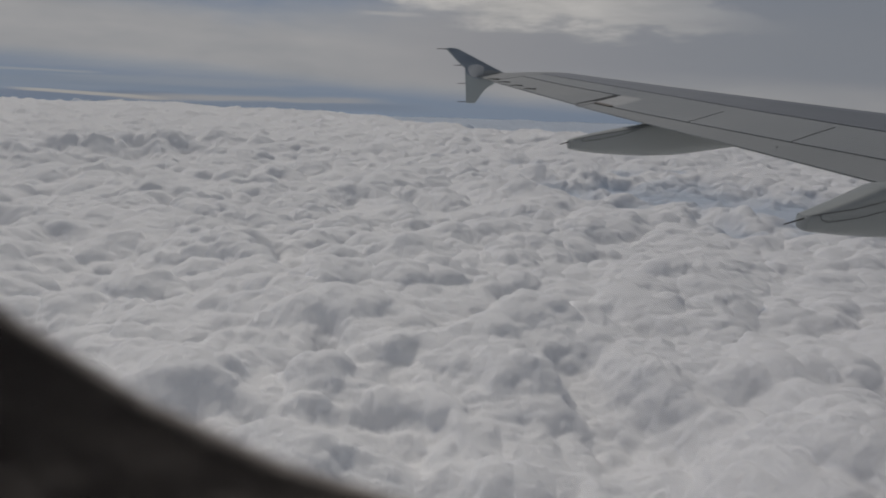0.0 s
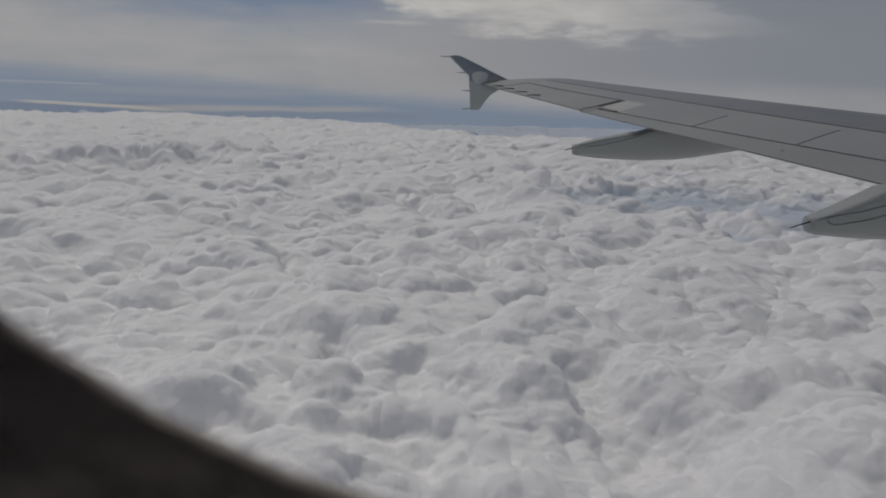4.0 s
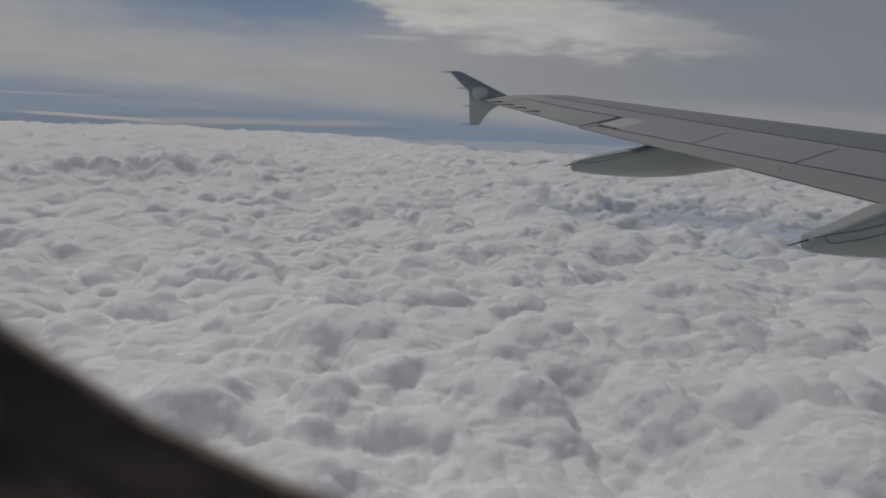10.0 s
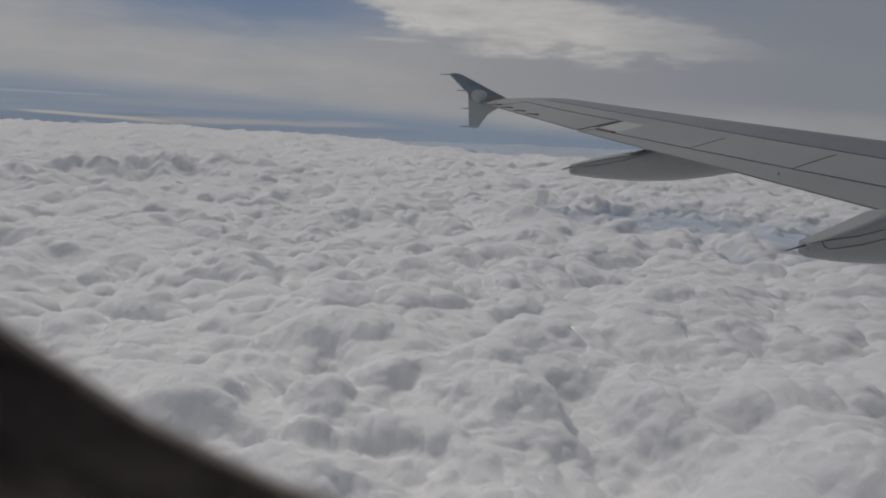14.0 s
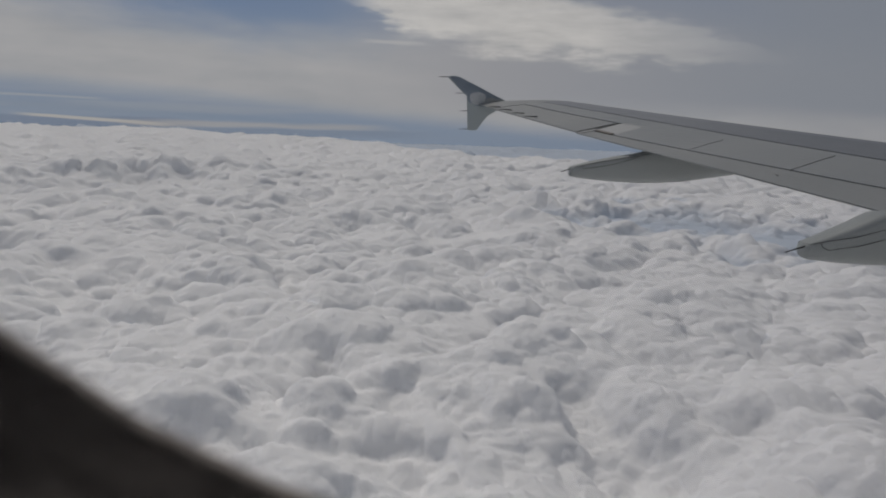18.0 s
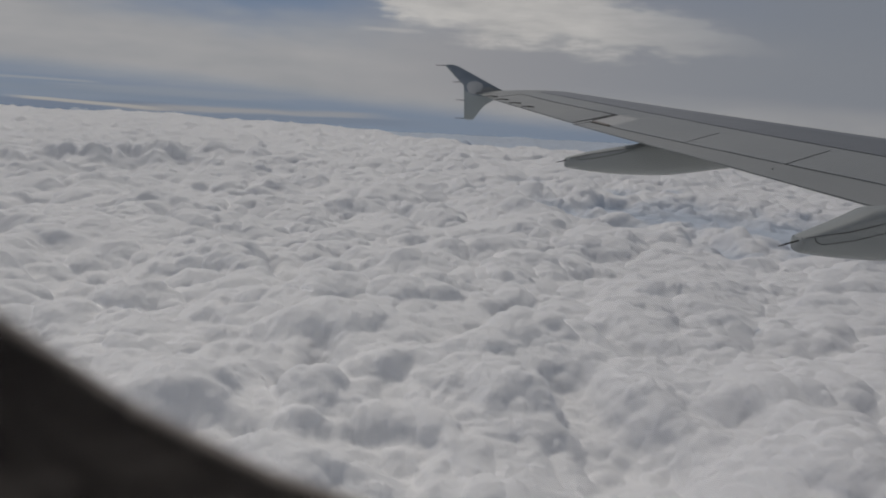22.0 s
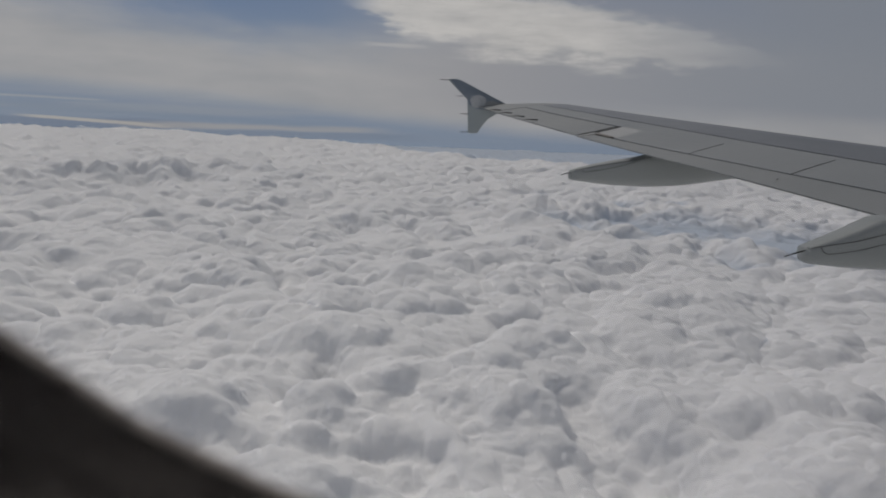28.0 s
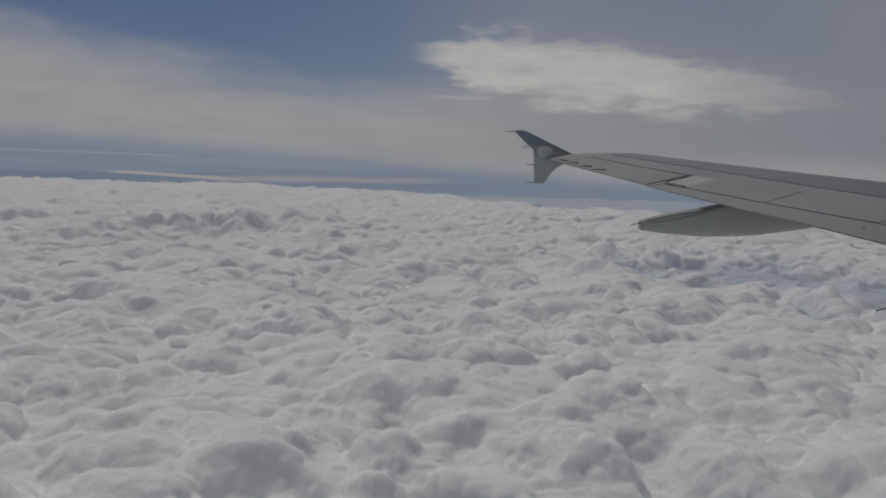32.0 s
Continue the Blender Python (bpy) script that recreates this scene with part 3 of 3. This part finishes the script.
def build_wing():
    stations = [2.0, 4, KINK, 7.5, 8.5, 9.5, 10.5, 11.5, 12.5, FLAP_END, 14, 15, 15.8, 16.2, 16.35, 16.5, 16.65, 16.8, 16.9, TIP]
    ss = [0, 0.08, 0.17, 0.26, 0.36, 0.48, 0.6, 0.7, 0.8, 0.86, 0.9, 0.94, 0.97, 0.99, 1.0]
    rings = []
    for y in stations:
        up = [on_wing(y, max(s, 0.03), -0.014) for s in ss]
        lo = [on_wing(y, s, 0.004, True) for s in ss[-2:0:-1]]
        rings.append(up + lo + [on_wing(y, 0.03, -0.02)])
    part("wing_box", grid_mesh(rings, True, True), GAP, wing, "dark structure under the skin panels")
    # fixed skin between slats and spoilers, in panels
    for a, b in ((2.0, 6.37), (6.37, 8.6), (8.6, 10.9), (10.9, FLAP_END)):
        skin_patch("skin_panel", a, b, lambda y: spoiler_front(y) + 0.002, 8.993, GREY, gap=0.001)
    skin_patch("skin_panel", FLAP_END, 16.25, lambda y: aileron_line(y) + 0.014, 8.992, GREY, gap=0.001)
    skin_patch("tip_skin", 16.25, TIP, 0.0, 1.0, GREY_FLAP, gap=0.001, ns=14)
    # slats along the leading edge
    for a, b in ((2.4, 6.0), (6.0, 8.75), (8.75, 11.5), (11.5, 14.2), (14.2, 16.25)):
        skin_patch("slat", a, b, 9.006, 1.0, METAL, 0.001, ns=14, gap=0.003, label="bare metal leading-edge slat")
    # spoilers
    for a, b in ((6.75, 8.28), (8.28, 9.80), (9.80, 11.29), (11.29, 12.74)):
        skin_patch("spoiler", a, b, lambda y: flap_line(y) + 0.007, spoiler_front, GREY, 0.003, gap=0.012, shear=0.34)
    skin_patch("skin_panel", 2.0, 6.75, lambda y: flap_line(y) + 0.007, spoiler_front, GREY, gap=0.001, shear=0.34)
    skin_patch("end_panel", 12.75, FLAP_END + 0.04, 0.125, 0.36, LIGHT, 0.002, gap=0.004, ny=3, shear=0.30, label="pale panel beside the outermost spoiler")
    skin_patch("sealant_strip", 12.80, FLAP_END - 0.02, 0.098, 0.128, SEAL, 0.006, gap=0.004, ny=3, label="brown sealant at the flap's outer end")
    skin_patch("flap_end_rim", FLAP_END - 0.06, FLAP_END + 0.005, -0.02, 0.12, LIGHT, 0.006, 0.03, gap=0.002, ny=2, shear=0.2, label="pale rim on the flap's outer end")
    # flap and aileron
    skin_patch("inboard_flap", 2.2, KINK, -0.005, 0.225, GREY_FLAP, gap=0.004)
    skin_patch("outboard_flap", KINK, FLAP_END, lambda y: 0.008 - 0.04 * max(0.0, (y - 10.5) / 2.7), flap_line, GREY_FLAP, -0.004, 0.014, ny=14, gap=0.02, label="grey trailing-edge flap, retracted")
    skin_patch("aileron", FLAP_END + 0.10, 16.25, -0.002, aileron_line, GREY_FLAP, -0.004, 0.02, ny=8, gap=0.02, fan=0.26, label="grey aileron")
    # lower skin
    rings = []
    for y in stations:
        rings.append([on_wing(y, s, -0.006, True) for s in ss])
    part("lower_skin", grid_mesh(rings), GREY, wing, smooth=True)


build_wing()


def build_fence():
    """Arrow-shaped fence at the wing's tip, in the plane of flight."""
    outline = [(-9.58, 0.335), (-10.0, 0.525), (-10.4, 0.71), (-10.66, 0.825), (-10.74, 0.842), (-10.88, 0.835), (-10.91, 0.815), (-10.72, 0.63), (-10.5, 0.435),
               (-10.475, 0.1), (-10.455, -0.25), (-10.40, -0.262), (-10.26, -0.255), (-10.15, -0.09), (-10.04, 0.05), (-9.84, 0.175), (-9.62, 0.285)]
    cx, cz = -10.25, 0.36
    bm = bmesh.new()
    rings = []
    for y, k in ((16.945, 0.97), (16.955, 1.0), (16.985, 1.0), (16.995, 0.97)):
        rings.append([(cx + (x - cx) * k, y, cz + (z - cz) * k) for x, z in outline])
    bm = grid_mesh(rings, True, True)
    fence = part("wingtip_fence", bm, FENCE, wing, "grey-white arrow-shaped wingtip fence with slate-blue painted top")
    up = [(-9.66, 0.362), (-10.0, 0.512), (-10.4, 0.695), (-10.66, 0.81), (-10.74, 0.828), (-10.87, 0.82), (-10.71, 0.64), (-10.5, 0.45), (-10.48, 0.34), (-10.3, 0.25), (-10.0, 0.235), (-9.8, 0.29)]
    bm = grid_mesh([[(x, y, z) for x, z in up] for y in (16.938, 16.946)], True, True)
    part("painted_panel", bm, BLUE, fence, "slate-blue livery panel")
    blob = [(-10.27 + (0.165 + 0.015 * math.sin(3 * a)) * math.cos(a), 0.40 + (0.145 + 0.015 * math.cos(2 * a)) * math.sin(a)) for a in np.linspace(0, math.tau, 24, endpoint=False)]
    bm = grid_mesh([[(x, y, z) for x, z in blob] for y in (16.930, 16.9375)], True, True)
    part("pale_patch", bm, PALE, fence, "pale painted patch")
    back = [(-9.92 + (0.23 + 0.015 * math.sin(2 * a)) * math.cos(a), 0.345 + (0.075 + 0.015 * math.cos(3 * a)) * math.sin(a)) for a in np.linspace(0, math.tau, 24, endpoint=False)]
    bm = grid_mesh([[(x, y, z) for x, z in back] for y in (16.933, 16.9375)], True, True)
    part("pale_patch", bm, GREY, fence, "grey painted patch")
    for x, z, l in ((-10.9, 0.815, 0.2), (-10.57, 0.50, 0.17), (-10.47, 0.14, 0.17), (-10.46, -0.235, 0.18)):
        bm = bmesh.new()
        rod(bm, (x + 0.03, 16.97, z), (x - l, 16.97, z - 0.005), 0.009, 0.005)
        part("static_wick", bm, WICK, fence)


build_fence()
bm = bmesh.new()
q = on_wing(9.68, 0.091, 0.0)
rod(bm, q, q + Vector((0, 0, 0.006)), 0.016, 0.014, 12)
part("drain_cap", bm, WICK, wing, "small dark round cap on the flap")
for y in (14.75, 15.22, 15.7, 16.15):
    bm = bmesh.new()
    q = on_wing(y, 0.03, 0.03)
    rod(bm, q + Vector((0.05, 0, 0.004)), q + Vector((-0.06, 0, 0.002)), 0.012, 0.009)
    rod(bm, q + Vector((-0.05, 0, 0.01)), q + Vector((-0.19, 0, -0.005)), 0.010, 0.006)
    part("static_wick", bm, WICK, wing)


def build_fairing(y, keys, tail_rod):
    """Boat-shaped fairing of a flap track; keys: x, top z, bottom z, half width."""
    xs = np.concatenate([np.linspace(keys[0][0], keys[1][0], 4)[:-1], np.linspace(keys[1][0], keys[-1][0], 40)])
    kx = [k[0] for k in keys]
    rings = []
    for x in xs:
        t, b, w = (float(np.interp(x, kx, [k[i] for k in keys])) for i in (1, 2, 3))
        cz, hh = (t + b) / 2, (t - b) / 2
        ring = []
        for a in np.linspace(0, math.tau, 28, endpoint=False):
            c, s = math.cos(a), math.sin(a)
            p = 0.42 if s > 0 else 0.6
            ring.append((x, y + w * math.copysign(abs(c) ** p, c), cz + hh * math.copysign(abs(s) ** p, s)))
        rings.append(ring)
    bm = grid_mesh(rings, True, True)
    bmesh.ops.bevel(bm, geom=[e for e in bm.edges if all(abs(v.co.x - xs[0]) < 1e-6 for v in e.verts)], offset=0.015, segments=2, affect="EDGES")
    fairing = part("flap_track_fairing", bm, GREY_BOUNCE, wing, "grey boat-shaped flap track fairing", smooth=True)
    x0, t0, _, w0 = keys[0]
    bm = bmesh.new()
    rod(bm, (x0 + 0.04, y - w0 * 0.4, t0 - 0.02), (x0 - tail_rod, y - w0 * 0.4, t0 - 0.02 - 0.38 * tail_rod), 0.010, 0.006)
    part("static_wick", bm, WICK, fairing)
    return fairing, keys


def seam(fairing, y, keys, pts):
    """Dark seam line on the fairing's side that faces the cabin: x and height fraction."""
    kx = [k[0] for k in keys]
    bm = bmesh.new()
    prev = None
    for x, h in pts:
        t, b, w = (float(np.interp(x, kx, [k[i] for k in keys])) for i in (1, 2, 3))
        s = 2 * h - 1
        p = 0.4 if s > 0 else 0.6
        c = (max(0.0, 1 - abs(s) ** (2 / p))) ** (p / 2)
        q = Vector((x, y - w * c - 0.003, (t + b) / 2 + (t - b) / 2 * s + 0.002))
        if prev is not None:
            rod(bm, prev, q, 0.0035, 0.0035, 6)
        prev = q
    part("seam", bm, GAP, fairing)


F1 = [(-9.61, -0.645, -0.776, 0.085), (-9.57, -0.632, -0.790, 0.10), (-9.26, -0.548, -0.825, 0.13), (-8.97, -0.484, -0.842, 0.155), (-8.65, -0.43, -0.85, 0.17), (-8.49, -0.385, -0.848, 0.175),
      (-8.24, -0.33, -0.838, 0.175), (-7.95, -0.33, -0.815, 0.17), (-7.64, -0.34, -0.77, 0.16), (-7.27, -0.37, -0.71, 0.13), (-7.1, -0.385, -0.68, 0.12), (-6.7, -0.42, -0.56, 0.06), (-6.5, -0.44, -0.48, 0.02)]
F2 = [(-8.40, -1.047, -1.180, 0.09), (-8.36, -1.033, -1.203, 0.11), (-8.05, -0.905, -1.232, 0.15), (-7.70, -0.74, -1.245, 0.18), (-7.4, -0.70, -1.250, 0.195), (-7.0, -0.71, -1.236, 0.2),
      (-6.3, -0.75, -1.14, 0.18), (-5.7, -0.78, -1.0, 0.12), (-5.2, -0.82, -0.86, 0.03)]
SEAMS = {12.02: ([(-9.57, 0.93), (-9.26, 0.92), (-8.97, 0.92), (-8.65, 0.94), (-8.5, 0.93)], [(-9.46, 0.86), (-9.44, 0.68), (-9.2, 0.69), (-8.9, 0.78), (-8.65, 0.90)]),
         8.12: ([(-8.37, 0.93), (-8.2, 0.84), (-7.98, 0.74), (-7.64, 0.74), (-7.3, 0.82), (-7.0, 0.9)], [(-8.29, 0.84), (-8.27, 0.62), (-8.21, 0.48), (-7.93, 0.49), (-7.58, 0.58), (-7.2, 0.72)])}
for yy, keys, tail in ((12.02, F1, 0.14), (8.12, F2, 0.19)):
    fr, ks = build_fairing(yy, keys, tail)
    for line in SEAMS[yy]:
        seam(fr, yy, keys, line)

# ---------------------------------------------------------------- cabin window
WX, WZ = EX + 0.0625, 0.16
LIP_Y, WALL_Y = EY + 0.11, EY + 0.055


ZC, RAD, R_IN = 0.10, 1.955, 1.806
X0, X1, Z0, Z1 = WX - 0.45, WX + 0.45, -0.25, 0.60


def skin_y(r):
    return lambda z: math.sqrt(max(0.0, r * r - (z - ZC) ** 2))


def window_loop(hw, hh, rad, y, n=12):
    pts = []
    for k, (sx, sz) in enumerate(((1, 1), (-1, 1), (-1, -1), (1, -1))):
        for a in np.linspace(0, math.pi / 2, n):
            t = a + k * math.pi / 2
            pts.append((WX + sx * (hw - rad) + rad * math.cos(t), y, WZ + sz * (hh - rad) + rad * math.sin(t)))
    return pts


window = tagged(new("window_1"), "rounded cabin window with shaded grey-brown plastic surround", "window", kind="structure")
liner_y = skin_y(R_IN)
rim = [[(x, liner_y(z) - d, z) for x, _, z in window_loop(hw, hw + 0.06, rr, 0)] for hw, rr, d in ((0.237, 0.217, 0.001), (0.232, 0.212, 0.006), (0.225, 0.208, 0.006))]
loops = rim + [window_loop(0.20, 0.26, 0.19, EY + 0.085),
         window_loop(0.1765, 0.2365, 0.171, LIP_Y - 0.0012), window_loop(0.175, 0.235, 0.17, LIP_Y), window_loop(0.1775, 0.2375, 0.172, LIP_Y + 0.001), window_loop(0.20, 0.26, 0.19, LIP_Y + 0.03), window_loop(0.235, 0.295, 0.215, LIP_Y + 0.03)]
part("window_frame", grid_mesh(loops, True), PLASTIC, window, "grey-brown plastic surround in deep shade", smooth=True)
loops = [window_loop(0.215, 0.275, 0.20, LIP_Y + 0.032), window_loop(0.225, 0.285, 0.21, LIP_Y + 0.06), window_loop(0.25, 0.31, 0.23, LIP_Y + 0.06), window_loop(0.25, 0.31, 0.23, LIP_Y + 0.032)]
part("gasket", grid_mesh(loops + loops[:1], True), RUBBER, window, smooth=False)
pane = part("window_pane", grid_mesh([window_loop(0.212, 0.272, 0.198, y) for y in (LIP_Y + 0.036, LIP_Y + 0.042)], True, True), PANE, window)
pane.visible_shadow = False


# ---------------------------------------------------------------- fuselage around the seat
def panel_with_window(y_of, x0, x1, z0, z1, hole):
    """A wall patch between a rectangle and the window's loop."""
    n = len(hole)
    outer = []
    for x, _, z in hole:
        dx, dz = x - WX, z - WZ
        k = min(((x1 - WX) if dx > 0 else (WX - x0)) / max(1e-6, abs(dx)), ((z1 - WZ) if dz > 0 else (WZ - z0)) / max(1e-6, abs(dz)))
        outer.append((WX + dx * k, WZ + dz * k))
    for c in ((x0, z0), (x0, z1), (x1, z0), (x1, z1)):
        i = min(range(n), key=lambda k: (outer[k][0] - c[0]) ** 2 + (outer[k][1] - c[1]) ** 2)
        outer[i] = c
    mid = [((x + ox) / 2, (z + oz) / 2) for (x, _, z), (ox, oz) in zip(hole, outer)]
    return grid_mesh([[(x, y_of(z), z) for x, _, z in hole], [(x, y_of(z), z) for x, z in mid], [(x, y_of(z), z) for x, z in outer]], True)


def tube(r, x_from, x_to, skip):
    bm = bmesh.new()
    t0, t1 = math.asin((Z0 - ZC) / r), math.asin((Z1 - ZC) / r)
    th = list(np.linspace(t0, t1, 8)) + list(np.linspace(t1, t0 + math.tau, 56))[1:-1]
    xs = [x_from, X0 - 1, X0, X1, X1 + 1, x_to]
    vs = [[bm.verts.new((x, r * math.cos(t), ZC + r * math.sin(t))) for t in th] for x in xs]
    n = len(th)
    for i in range(len(xs) - 1):
        for j in range(n):
            if i == 2 and j < 7:
                continue
            bm.faces.new((vs[i][j], vs[i][(j + 1) % n], vs[i + 1][(j + 1) % n], vs[i + 1][j]))
    bm.faces.new(vs[0])
    bm.faces.new(vs[-1][::-1])
    return bm


hull = tagged(new("fuselage"), "white airliner fuselage around the seat row", "fuselage", kind="structure")
part("outer_skin", tube(RAD, -19.0, 1.0, True), SKIN, hull, smooth=True)
part("outer_window_belt", panel_with_window(skin_y(RAD), X0, X1, Z0, Z1, window_loop(0.26, 0.32, 0.24, 0)), SKIN, hull)
cabin = tagged(new("wall_port"), "dark curved cabin wall liner with one window opening", "wall", kind="structure")
part("liner", tube(R_IN, EX - 3.0, EX + 3.0, True), LINER, cabin, smooth=True)
part("window_panel", panel_with_window(skin_y(R_IN), X0, X1, Z0, Z1, window_loop(0.235, 0.295, 0.215, 0)), PLASTIC, cabin)
bm = bmesh.new()
bmesh.ops.create_cube(bm, size=1)
for v in bm.verts:
    v.co = Vector((EX + 5.9 * v.co.x, 2.5 * v.co.y, -1.18 + 0.05 * v.co.z))
tagged(part("floor", bm, LINER), "dark carpeted cabin floor", "floor", kind="structure")
